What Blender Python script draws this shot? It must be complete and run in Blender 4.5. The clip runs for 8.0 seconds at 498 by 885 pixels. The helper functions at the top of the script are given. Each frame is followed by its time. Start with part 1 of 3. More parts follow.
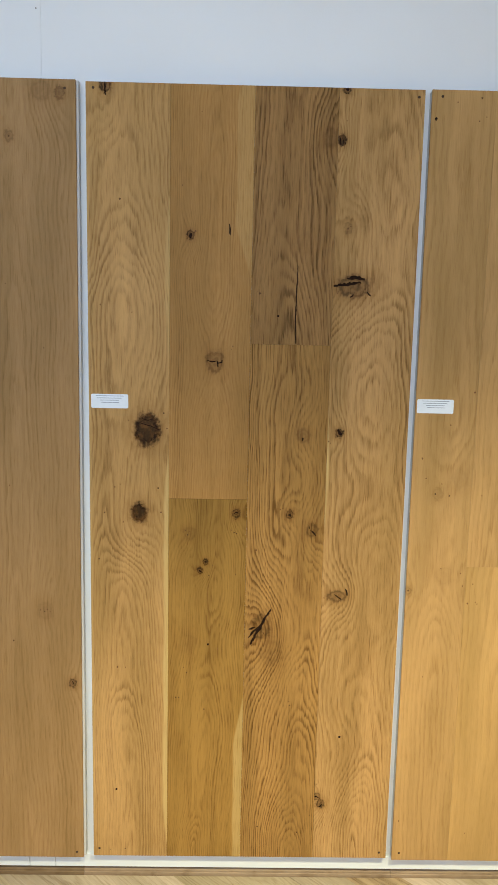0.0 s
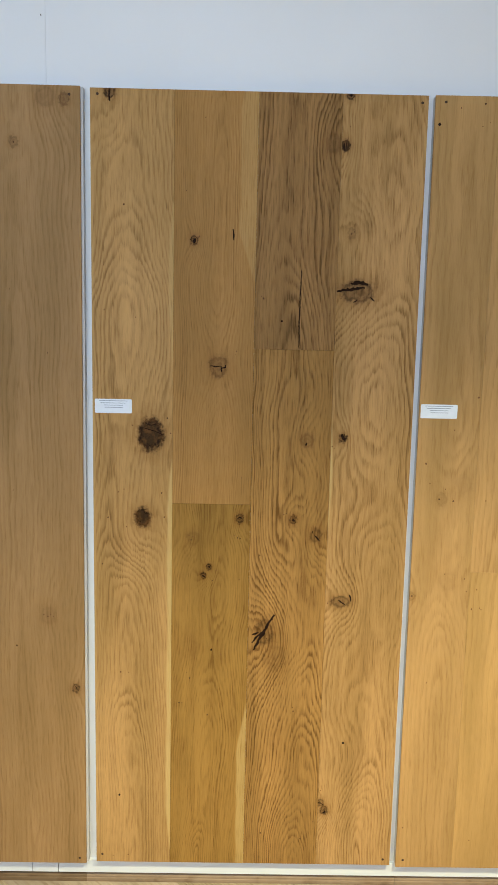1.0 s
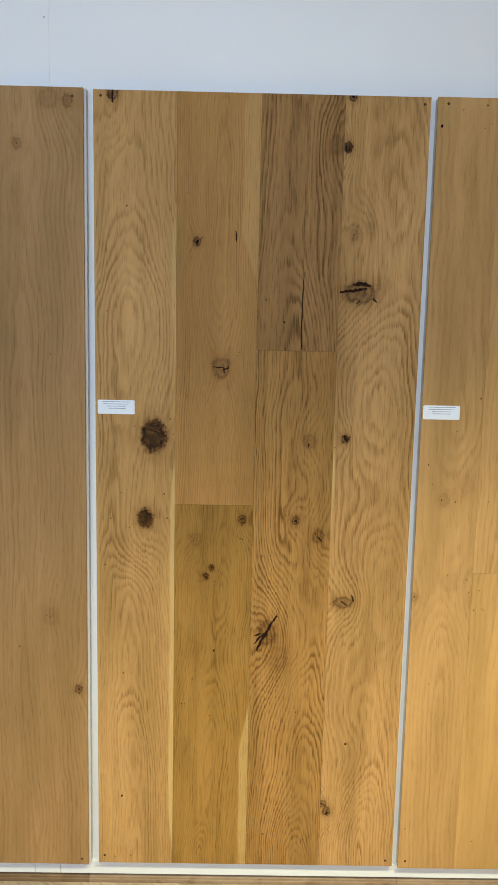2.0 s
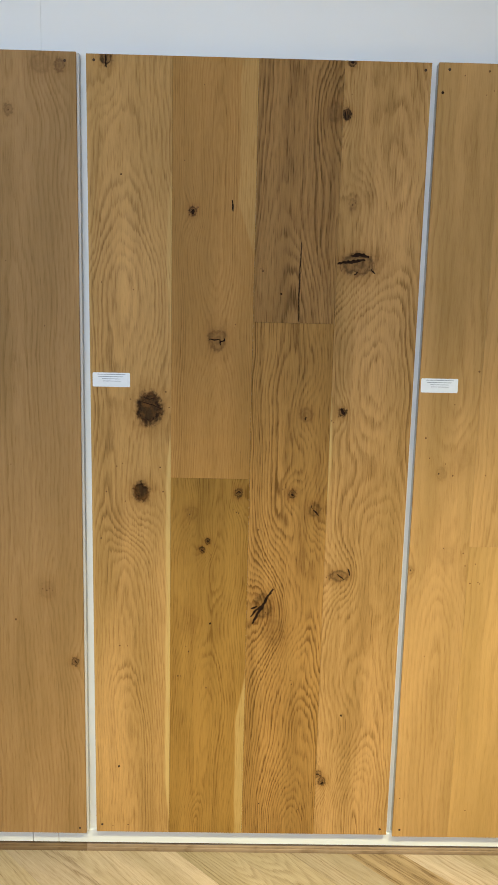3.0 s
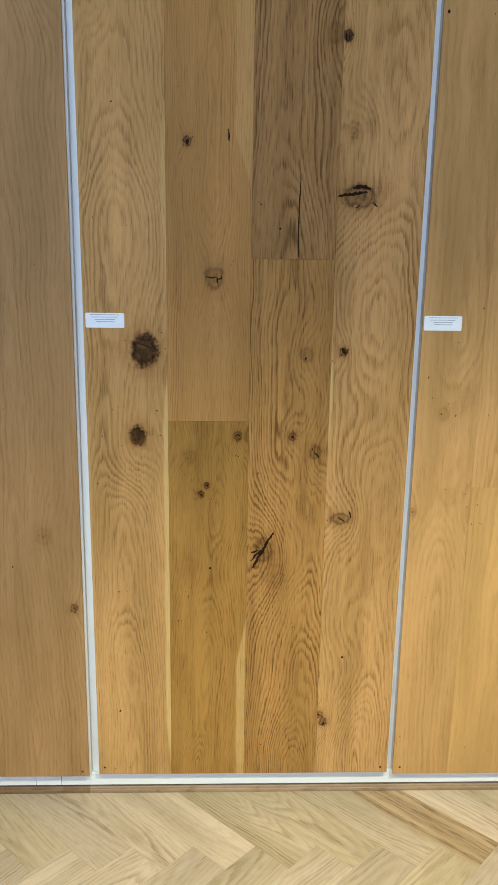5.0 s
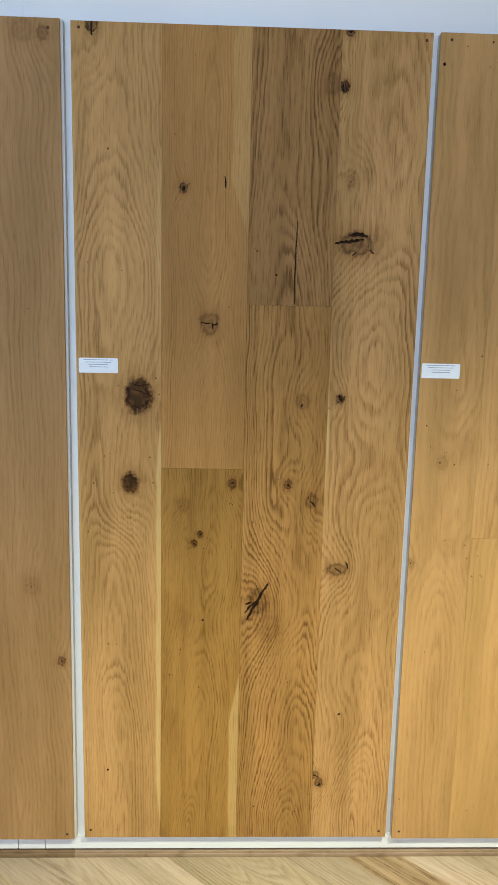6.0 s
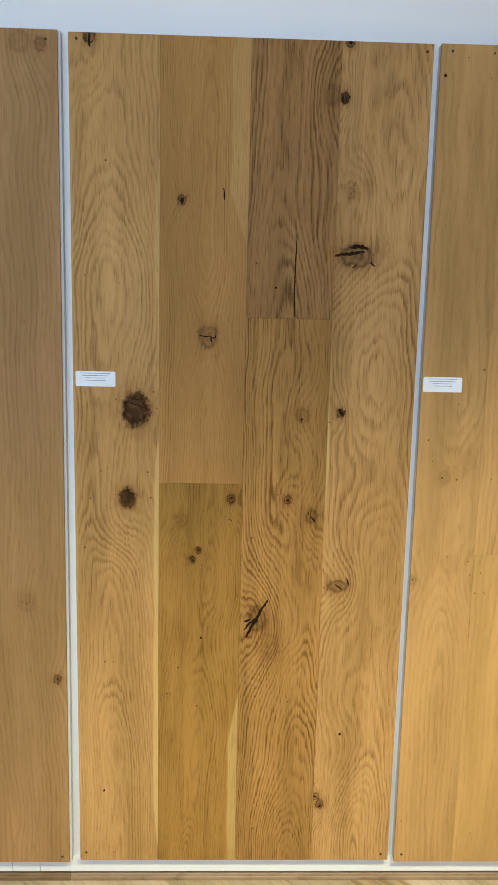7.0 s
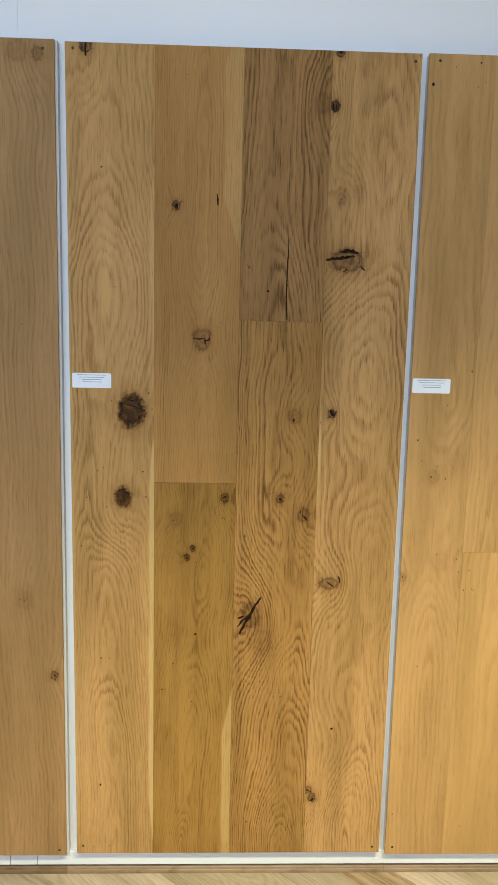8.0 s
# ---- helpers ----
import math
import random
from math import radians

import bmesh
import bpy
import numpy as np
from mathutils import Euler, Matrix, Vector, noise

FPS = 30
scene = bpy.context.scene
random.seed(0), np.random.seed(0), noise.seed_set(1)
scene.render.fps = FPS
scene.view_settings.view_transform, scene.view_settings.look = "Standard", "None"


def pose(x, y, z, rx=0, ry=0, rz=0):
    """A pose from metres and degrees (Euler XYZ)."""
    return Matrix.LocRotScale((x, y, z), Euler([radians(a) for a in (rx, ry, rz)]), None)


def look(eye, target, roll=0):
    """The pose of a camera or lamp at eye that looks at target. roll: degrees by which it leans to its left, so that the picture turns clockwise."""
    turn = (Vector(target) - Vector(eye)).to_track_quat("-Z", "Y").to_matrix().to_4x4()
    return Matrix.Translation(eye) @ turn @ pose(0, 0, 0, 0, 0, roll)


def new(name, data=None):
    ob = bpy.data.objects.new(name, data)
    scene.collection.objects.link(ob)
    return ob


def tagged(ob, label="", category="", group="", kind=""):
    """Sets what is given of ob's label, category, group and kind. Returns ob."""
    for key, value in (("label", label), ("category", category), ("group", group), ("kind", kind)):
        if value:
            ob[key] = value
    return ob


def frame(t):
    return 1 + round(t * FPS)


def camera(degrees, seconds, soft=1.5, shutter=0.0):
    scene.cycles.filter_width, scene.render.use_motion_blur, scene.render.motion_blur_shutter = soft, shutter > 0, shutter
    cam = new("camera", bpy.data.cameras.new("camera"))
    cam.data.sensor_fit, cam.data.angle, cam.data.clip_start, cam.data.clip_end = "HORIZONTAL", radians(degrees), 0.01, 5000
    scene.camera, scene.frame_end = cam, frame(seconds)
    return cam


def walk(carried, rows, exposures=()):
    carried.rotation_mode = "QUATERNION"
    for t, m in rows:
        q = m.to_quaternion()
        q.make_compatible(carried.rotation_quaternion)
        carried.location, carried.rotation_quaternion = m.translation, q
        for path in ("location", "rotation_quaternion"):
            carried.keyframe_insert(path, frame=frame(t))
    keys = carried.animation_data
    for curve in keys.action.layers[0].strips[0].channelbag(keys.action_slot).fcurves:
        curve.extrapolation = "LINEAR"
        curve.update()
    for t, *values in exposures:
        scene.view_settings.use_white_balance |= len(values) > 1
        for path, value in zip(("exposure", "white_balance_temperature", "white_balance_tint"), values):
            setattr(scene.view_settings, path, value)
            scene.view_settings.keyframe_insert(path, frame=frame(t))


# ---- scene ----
cam = camera(34.5, 8.0)
EXPOSURE = 0.15
BALANCE = ((0.0, 6600.0), (1.7, 6600.0), (2.8, 6800.0), (3.4, 7450.0), (4.0, 6450.0), (5.5, 5980.0), (6.5, 6450.0), (8.0, 6450.0))  # white balance: seconds, kelvin
PATH = [
    (0, (-0.031, -1.892, 1.471), (0.002, 0.082, 1.155), 1.2),
    (0.5, (-0.031, -1.893, 1.469), (-0.003, 0.083, 1.16), 1.2),
    (1, (-0.03, -1.892, 1.47), (-0.007, 0.085, 1.167), 1.2),
    (1.5, (-0.035, -1.895, 1.469), (-0.014, 0.083, 1.175), 1.2),
    (3, (-0.034, -1.881, 1.468), (-0.003, 0.085, 1.102), 1.3),
    (3.5, (-0.048, -1.846, 1.447), (0.002, 0.104, 1.005), 1.3),
    (4, (-0.059, -1.822, 1.443), (0.0, 0.113, 0.942), 1.2),
    (5.3, (-0.073, -1.842, 1.445), (-0.001, 0.098, 0.964), 0.8),
    (5.5, (-0.081, -1.836, 1.438), (0.0, 0.113, 0.997), 1.0),
    (6, (-0.057, -1.805, 1.434), (0.016, 0.158, 1.061), 1.3),
    (6.5, (-0.051, -1.784, 1.436), (0.016, 0.185, 1.089), 1.3),
    (7, (-0.049, -1.778, 1.434), (0.018, 0.192, 1.091), 1.3),
    (7.5, (-0.044, -1.8, 1.435), (0.027, 0.17, 1.095), 1.3),
    (8, (-0.043, -1.817, 1.437), (0.033, 0.152, 1.099), 1.3),
]
walk(cam, [(t, look(eye, target, roll)) for t, eye, target, roll in PATH], [(t, EXPOSURE, kelvin, 10.0) for t, kelvin in BALANCE])

# ---- world and light ----
world = bpy.data.worlds.new("sky")
scene.world = world
world.use_nodes = True
wn = world.node_tree.nodes
sky = wn.new("ShaderNodeTexSky")
sky.sky_type, sky.sun_disc, sky.sun_elevation, sky.sun_rotation = "NISHITA", False, radians(40), radians(180)
wn["Background"].inputs["Strength"].default_value = 0.1
world.node_tree.links.new(sky.outputs[0], wn["Background"].inputs["Color"])


def area_lamp(name, m, sx, sy, watts, colour):
    data = bpy.data.lights.new(name, "AREA")
    data.shape, data.size, data.size_y, data.energy, data.color = "RECTANGLE", sx, sy, watts, colour
    ob = new(name, data)
    ob.matrix_world = m
    return ob


WINDOW_WATTS = 49.0
ROOM = dict(x0=-2.2, x1=2.2, y0=-3.1, y1=0.038, z1=2.62)
# window out of sight, inferred from cool light coming from the left
WINDOW = (-2.05, 0.85, 1.35, 2.52)  # in the south wall: x, x, z, z
area_lamp("window_light", look((-0.6, ROOM["y0"] - 0.05, 1.935), (-0.6, 0, 1.935)), 2.9, 1.17, WINDOW_WATTS, (0.50, 0.70, 0.98))
# recessed ceiling spots: x, y, watts, cone in degrees, softness of its edge, tilt towards the boards
SPOTS = ((0.85, -1.60, 325.0, 95.0, 0.75, 8.0), (-0.35, -1.75, 196.0, 92.0, 0.95, 10.0))
for lx, ly, watts, cone, soft, tilt in SPOTS:
    spot = new("ceiling_spot_light", bpy.data.lights.new("ceiling_spot_light", "SPOT"))
    spot.data.energy, spot.data.color, spot.data.spot_size, spot.data.spot_blend, spot.data.shadow_soft_size = watts, (1.0, 0.95, 0.59), radians(cone), soft, 0.035
    spot.location = (lx, ly, ROOM["z1"] - 0.012)
    spot.rotation_euler.x = radians(tilt)


# ---- node helpers ----
class Graph:
    """Short hand for building one material's node tree."""

    def __init__(self, name):
        self.mat = bpy.data.materials.new(name)
        self.mat.use_nodes = True
        self.tree = self.mat.node_tree
        self.bsdf = self.tree.nodes["Principled BSDF"]

    def put(self, socket, value):
        if isinstance(value, bpy.types.NodeSocket):
            self.tree.links.new(value, socket)
        elif isinstance(value, tuple) and len(value) == 3 and socket.type == "RGBA":
            socket.default_value = (*value, 1)
        else:
            socket.default_value = value

    def math(self, op, a, b=0.0, c=0.0, clamp=False):
        n = self.tree.nodes.new("ShaderNodeMath")
        n.operation, n.use_clamp = op, clamp
        for s, v in zip(n.inputs, (a, b, c)):
            self.put(s, v)
        return n.outputs[0]

    def vec(self, x, y, z):
        n = self.tree.nodes.new("ShaderNodeCombineXYZ")
        for s, v in zip(n.inputs, (x, y, z)):
            self.put(s, v)
        return n.outputs[0]

    def coords(self):
        n = self.tree.nodes.new("ShaderNodeTexCoord")
        s = self.tree.nodes.new("ShaderNodeSeparateXYZ")
        self.put(s.inputs[0], n.outputs["Object"])
        return s.outputs[0], s.outputs[1], s.outputs[2]

    def noise(self, vector, detail=2.0, rough=0.5):
        n = self.tree.nodes.new("ShaderNodeTexNoise")
        n.inputs["Scale"].default_value = 1.0
        n.inputs["Detail"].default_value, n.inputs["Roughness"].default_value = detail, rough
        self.put(n.inputs["Vector"], vector)
        return n.outputs[0]

    def ramp(self, v, a, b, lo=0.0, hi=1.0):
        n = self.tree.nodes.new("ShaderNodeMapRange")
        n.interpolation_type = "SMOOTHSTEP"
        for s, x in zip(n.inputs, (v, a, b, lo, hi)):
            self.put(s, x)
        return n.outputs[0]

    def mix(self, f, a, b, blend="MIX"):
        n = self.tree.nodes.new("ShaderNodeMix")
        n.data_type, n.blend_type = "RGBA", blend
        self.put(n.inputs[0], f)
        self.put(n.inputs[6], a)
        self.put(n.inputs[7], b)
        return n.outputs[2]

    def random(self):
        return self.tree.nodes.new("ShaderNodeObjectInfo").outputs["Random"]

    def bump(self, height, distance, strength=1.0):
        n = self.tree.nodes.new("ShaderNodeBump")
        n.inputs["Strength"].default_value, n.inputs["Distance"].default_value = strength, distance
        self.put(n.inputs["Height"], height)
        self.put(self.bsdf.inputs["Normal"], n.outputs[0])

    def finish(self, colour, rough, metallic=0.0, specular=0.5):
        self.put(self.bsdf.inputs["Base Color"], colour)
        self.put(self.bsdf.inputs["Roughness"], rough)
        self.put(self.bsdf.inputs["Metallic"], metallic)
        self.put(self.bsdf.inputs["Specular IOR Level"], specular)
        return self.mat


def oak(name, light, dark, uc=0.0, d0=0.03, slope=0.05, spacing=0.0075, seed=0.0, knots=(), contrast=1.0, wave=1.0, sap=(), gloss=0.48, along="z", drift=0.0, blotch=0.6, rand=False):
    """Plain-sawn oak: growth rings cut along the board, bent round its knots. knots: (across, along, radius, darkness, height over width)."""
    g = Graph(name)
    x, y, z = g.coords()
    u, w = (x, z) if along == "z" else (y, x)
    if rand:
        seed = g.math("MULTIPLY", g.random(), 91.0)
        d0 = g.math("MULTIPLY_ADD", g.random(), 0.08, 0.0)
        uc = g.math("MULTIPLY_ADD", g.math("FRACT", g.math("MULTIPLY", g.random(), 7.31)), 0.12, -0.06)

    def field(su, sw, k, detail=2.0, rough=0.5):
        depth = g.math("ADD", seed, k) if rand else seed + k
        return g.noise(g.vec(g.math("MULTIPLY", u, su), depth, g.math("MULTIPLY", w, sw)), detail, rough)

    def centred(v, amount):
        return g.math("MULTIPLY", g.math("SUBTRACT", v, 0.5), amount)

    across = g.math("ADD", g.math("SUBTRACT", g.math("MULTIPLY_ADD", w, -drift, u), uc), centred(field(1.5, 1.6, 1.0), 0.06 * wave))
    depth = g.math("ADD", g.math("MULTIPLY_ADD", w, slope, d0), centred(field(2.0, 1.8, 2.0), 0.085 * wave))
    r = g.math("SQRT", g.math("ADD", g.math("MULTIPLY", across, across), g.math("MULTIPLY", depth, depth)))
    r = g.math("ADD", r, centred(field(20.0, 4.0, 3.0), 0.012 * wave))
    # the vessels run along the board and make the rings ragged
    r = g.math("ADD", r, centred(field(70.0, 8.0, 4.0, 3.0, 0.6), 1.1 * spacing))
    r = g.math("ADD", r, centred(field(300.0, 14.0, 15.0), 0.7 * spacing))
    mottle = field(60.0, 52.0, 13.0, 3.0, 0.6)
    ragged = centred(field(48.0, 48.0, 5.0, 4.0, 0.55), 0.95)
    ragged_fine = centred(field(150.0, 130.0, 16.0, 3.0, 0.6), 1.3)
    cores = None
    halos = None
    near = None
    for ku, kw, kr, dark_amount, tall in knots:
        a = g.math("DIVIDE", g.math("SUBTRACT", u, ku), kr)
        b = g.math("DIVIDE", g.math("SUBTRACT", w, kw), kr * tall)
        a2 = g.math("MULTIPLY", a, a)
        b2 = g.math("MULTIPLY", b, b)
        q2 = g.math("ADD", a2, b2)
        swell = g.math("EXPONENT", g.math("MULTIPLY", g.math("MULTIPLY_ADD", b2, 0.38, a2), -0.20))
        r = g.math("MULTIPLY_ADD", swell, 0.009 + kr * 0.75, r)
        close = g.math("EXPONENT", g.math("MULTIPLY", q2, -0.16))
        near = close if near is None else g.math("MAXIMUM", near, close)
        q = g.math("ADD", g.math("SQRT", q2), ragged_fine if kr < 0.018 else g.math("MULTIPLY_ADD", ragged_fine, 0.4, ragged))
        rim = g.math("MULTIPLY", g.ramp(q, 0.45, 0.85), g.ramp(q, 1.1, 0.9))
        core = g.math("MULTIPLY_ADD", rim, 0.22 * dark_amount, g.ramp(q, 1.0, 0.6, 0.0, dark_amount * 0.9), clamp=True)
        if dark_amount < 0.95:
            core = g.math("MULTIPLY", core, g.math("MULTIPLY_ADD", g.math("SINE", g.math("MULTIPLY", q, 12.0)), 0.20, 0.82))
        halo = g.ramp(q, 2.0, 0.8, 0.0, 0.30 * min(1.0, dark_amount + 0.2))
        cores = core if cores is None else g.math("MAXIMUM", cores, core)
        halos = halo if halos is None else g.math("MAXIMUM", halos, halo)
    phase = g.math("DIVIDE", r, spacing)
    saw = g.math("FRACT", phase)
    each = g.ramp(g.noise(g.vec(g.math("MULTIPLY", g.math("FLOOR", phase), 7.77), 0.5, g.math("MULTIPLY", w, 0.8)), 0.0), 0.3, 0.7, 0.45, 1.15)
    # a sharp dark band of open vessels that fades into the paler rest of the year
    late = g.math("MULTIPLY", g.ramp(saw, 0.0, 0.22), g.ramp(saw, 0.80, 0.20))
    uneven = g.ramp(field(11.0, 1.1, 6.0), 0.32, 0.70, 0.22, 1.0)
    if near is not None:
        uneven = g.math("MAXIMUM", uneven, g.math("MULTIPLY", near, 0.60))
    pores = g.ramp(field(380.0, 16.0, 7.0, 3.0, 0.65), 0.46, 0.68)
    streaks = field(85.0, 1.1, 8.0, 4.0, 0.6)
    flames = field(30.0, 4.0, 12.0, 4.0, 0.6)
    flecks = g.ramp(field(240.0, 60.0, 9.0), 0.64, 0.78)
    f = g.math("MULTIPLY", g.math("MULTIPLY", g.math("MULTIPLY", late, uneven), each), 0.58 * contrast)
    f = g.math("ADD", f, g.math("MULTIPLY", g.math("MULTIPLY", pores, g.math("MULTIPLY_ADD", late, 0.6, 0.4)), 0.48 * contrast))
    f = g.math("ADD", f, centred(streaks, 0.65 * contrast))
    f = g.math("ADD", f, centred(flames, blotch * contrast))
    f = g.math("ADD", f, centred(field(520.0, 40.0, 14.0, 2.0), 0.60))
    f = g.math("MULTIPLY_ADD", flecks, 0.12, f)
    f = g.math("ADD", f, 0.10, clamp=True)
    colour = g.mix(f, light, dark)
    broad = g.ramp(field(9.0, 1.3, 10.0, 3.0), 0.25, 0.75, 0.80, 1.15)
    colour = g.mix(1.0, colour, g.vec(broad, broad, g.math("MULTIPLY_ADD", broad, 1.25, -0.25)), "MULTIPLY")
    if rand:
        v = g.math("FRACT", g.math("MULTIPLY", g.random(), 13.7))
        tone = g.ramp(v, 0.0, 1.0, 0.86, 1.08)
        pink = g.ramp(g.math("FRACT", g.math("MULTIPLY", g.random(), 29.3)), 0.0, 1.0, 0.95, 1.06)
        colour = g.mix(1.0, colour, g.vec(tone, g.math("MULTIPLY", tone, 0.99), g.math("MULTIPLY", tone, pink)), "MULTIPLY")
    for edge, side, width, w0, w1, amount in sap:
        # pale sapwood that runs along one edge of the board
        dist = g.math("MULTIPLY", g.math("SUBTRACT", u, edge), side)
        span = g.math("MULTIPLY", g.ramp(w, w0, w0 + 0.18), g.ramp(w, w1, w1 - 0.18))
        reach = g.math("MULTIPLY", g.math("ADD", centred(field(1.0, 5.0, 11.0), width), width), span)
        inside = g.ramp(g.math("SUBTRACT", dist, reach), 0.003, -0.003)
        pale = g.mix(g.math("MULTIPLY", pores, 0.5), (0.60, 0.42, 0.17), light)
        colour = g.mix(g.math("MULTIPLY", g.math("MULTIPLY", inside, g.ramp(span, 0.0, 0.25)), amount), colour, pale)
    if cores is not None:
        colour = g.mix(halos, colour, (0.20, 0.082, 0.018))
        inner = g.mix(g.ramp(mottle, 0.40, 0.66), (0.012, 0.0045, 0.0015), (0.095, 0.038, 0.009))
        colour = g.mix(cores, colour, inner)
    rough = g.math("ADD", g.math("MULTIPLY", pores, 0.12), g.math("ADD", centred(streaks, 0.2), gloss))
    g.bump(g.math("SUBTRACT", g.math("MULTIPLY", late, 0.25), pores), 0.00022, 0.5)
    return g.finish(colour, rough, 0.0, 0.08)


def plaster(name, colour, scale=1.0, rough=0.62):
    g = Graph(name)
    x, y, z = g.coords()
    p = g.vec(x, y, z)
    big = g.noise(g.vec(g.math("MULTIPLY", x, 1.7 * scale), y, g.math("MULTIPLY", z, 1.7 * scale)), 3.0)
    n = g.tree.nodes.new("ShaderNodeTexNoise")
    n.inputs["Scale"].default_value, n.inputs["Detail"].default_value = 260.0 * scale, 3.0
    g.put(n.inputs["Vector"], p)
    tone = g.ramp(big, 0.3, 0.7, 0.965, 1.02)
    g.bump(n.outputs[0], 0.0005, 0.35)
    return g.finish(g.mix(1.0, colour, g.vec(tone, tone, tone), "MULTIPLY"), rough)


def plain(name, colour, rough=0.5, metallic=0.0, vary=0.1, specular=0.3):
    g = Graph(name)
    x, y, z = g.coords()
    k = 90.0
    n = g.noise(g.vec(g.math("MULTIPLY", x, k), g.math("MULTIPLY", y, k), g.math("MULTIPLY", z, k)), 2.0)
    t = g.ramp(n, 0.25, 0.75, 1.0 - vary, 1.0 + vary)
    return g.finish(g.mix(1.0, colour, g.vec(t, t, t), "MULTIPLY"), rough, metallic, specular)


WHITE_WALL = plaster("white_wall_paint", (0.88, 0.88, 0.88))
# unseen ceiling and walls, kept grey so less light bounces onto the boards
CEILING_PAINT = plaster("unseen_ceiling_grey", (0.55, 0.55, 0.55))
GREY_WALL = plaster("unseen_wall_grey", (0.50, 0.50, 0.50))
WHITE_GLOSS = plaster("white_gloss_paint", (0.78, 0.81, 0.84), 0.6, 0.35)
# grey of the backing edges; beside the left board also the gap's shadow
GREY_EDGE = plaster("board_edge_and_gap_shade", (0.60, 0.585, 0.575), 1.5)
DARK_FILL = plain("dark_knot_filler", (0.020, 0.009, 0.005), 0.8, 0.0, 0.4, 0.08)
PIN_BROWN = plain("pin_knot_wood", (0.15, 0.072, 0.028), 0.8, 0.0, 0.5, 0.1)
# dark brown that puts the shade of the sunk holes into the colour
HOLE_DARK = plain("dark_hole_brown", (0.060, 0.030, 0.016), 0.6, 0.0, 0.3, 0.2)
PAPER = plain("label_paper", (0.83, 0.87, 0.93), 0.4, 0.0, 0.02)
INK = plain("label_ink", (0.26, 0.28, 0.34), 0.6, 0.0, 0.1)
TRIM_OAK = oak("skirting_oak", (0.39, 0.280, 0.175), (0.20, 0.125, 0.065), spacing=0.006, d0=0.05, along="x", rand=True, contrast=1.1)
# the same oak, darkened to hold the left board's shadow in its colour
TRIM_SHADED = oak("skirting_shaded_oak", (0.235, 0.155, 0.088), (0.12, 0.070, 0.035), spacing=0.006, d0=0.05, along="x", rand=True, contrast=1.1)
FLOOR_OAK = oak("floor_oak", (0.49, 0.395, 0.275), (0.26, 0.188, 0.112), spacing=0.0080, slope=0.08, along="x", rand=True, contrast=0.85, gloss=0.36)
FLOOR_HEART = oak("floor_heartwood", (0.41, 0.295, 0.175), (0.15, 0.090, 0.044), uc=0.01, d0=0.005, slope=0.03, spacing=0.034, along="x", contrast=1.25, gloss=0.36, seed=5.3)


# ---- mesh helpers ----
def part(name, bm, material, parent=None, label=""):
    me = bpy.data.meshes.new(name)
    bm.to_mesh(me)
    bm.free()
    me.materials.append(material)
    ob = new(name, me)
    ob.parent = parent
    return tagged(ob, label)


def box(x0, x1, y0, y1, z0, z1, bevel=0.0, segments=1):
    bm = bmesh.new()
    bmesh.ops.create_cube(bm, size=1.0)
    for v in bm.verts:
        v.co = ((x0 + x1) / 2 + v.co.x * (x1 - x0), (y0 + y1) / 2 + v.co.y * (y1 - y0), (z0 + z1) / 2 + v.co.z * (z1 - z0))
    if bevel:
        bmesh.ops.bevel(bm, geom=bm.edges[:], offset=bevel, segments=segments, affect="EDGES", profile=0.5)
    return bm


def setting(name, bm, material, label, category):
    return tagged(part(name, bm, material), label, category, kind="structure")


# ---- structure ----
X0, X1, Y0, Y1, Z1 = ROOM["x0"], ROOM["x1"], ROOM["y0"], ROOM["y1"], ROOM["z1"]
SEAM = -0.483
LINING = 0.028


def display_wall():
    """White lining boards with one hairline joint, on a solid wall."""
    wall = setting("wall_north", box(X0 - 0.12, X1 + 0.12, Y1 + 0.012, Y1 + 0.15, 0, Z1), WHITE_WALL, "smooth white painted wall behind the wooden boards", "wall")
    part("lining_board", box(X0, SEAM - 0.0001, LINING, Y1 + 0.0125, 0.062, Z1 - 0.002, 0.0005), WHITE_WALL, wall)
    part("lining_board", box(SEAM + 0.0001, X1, LINING, Y1 + 0.0125, 0.062, Z1 - 0.002, 0.0005), WHITE_WALL, wall)
    bm = bmesh.new()
    bmesh.ops.create_cone(bm, cap_ends=True, segments=10, radius1=0.0015, radius2=0.0011, depth=0.002, matrix=pose(-0.493, LINING - 0.0006, 2.133, 90))
    part("nail_dot", bm, HOLE_DARK, wall, "tiny dark dot of a nail")
    return wall


display_wall()
setting("wall_west", box(X0 - 0.12, X0, Y0, Y1 + 0.012, 0, Z1), GREY_WALL, "unseen side wall, grey to cut bounce light", "wall")
setting("ceiling", box(X0 - 0.12, X1 + 0.12, Y0 - 0.12, Y1 + 0.15, Z1, Z1 + 0.1), CEILING_PAINT, "unseen ceiling with recessed spots, grey to cut bounce light", "ceiling")


def merge(boxes):
    bm = bmesh.new()
    for b in boxes:
        piece = box(*b)
        me = bpy.data.meshes.new("piece")
        piece.to_mesh(me)
        bm.from_mesh(me)
        piece.free()
        bpy.data.meshes.remove(me)
    return bm


def window_walls():
    """The walls out of sight, grey to cut bounce light, one with the window."""
    a, b, c, d = WINDOW
    y0, y1 = Y0 - 0.12, Y0
    setting("wall_south", merge(((X0 - 0.12, a, y0, y1, 0, Z1), (b, X1 + 0.12, y0, y1, 0, Z1), (a, b, y0, y1, 0, c), (a, b, y0, y1, d, Z1))), GREY_WALL, "unseen wall with a wide window opening, grey to cut bounce light", "wall")
    setting("wall_east", box(X1, X1 + 0.12, Y0, Y1 + 0.012, 0, Z1), GREY_WALL, "unseen side wall, grey to cut bounce light", "wall")


window_walls()

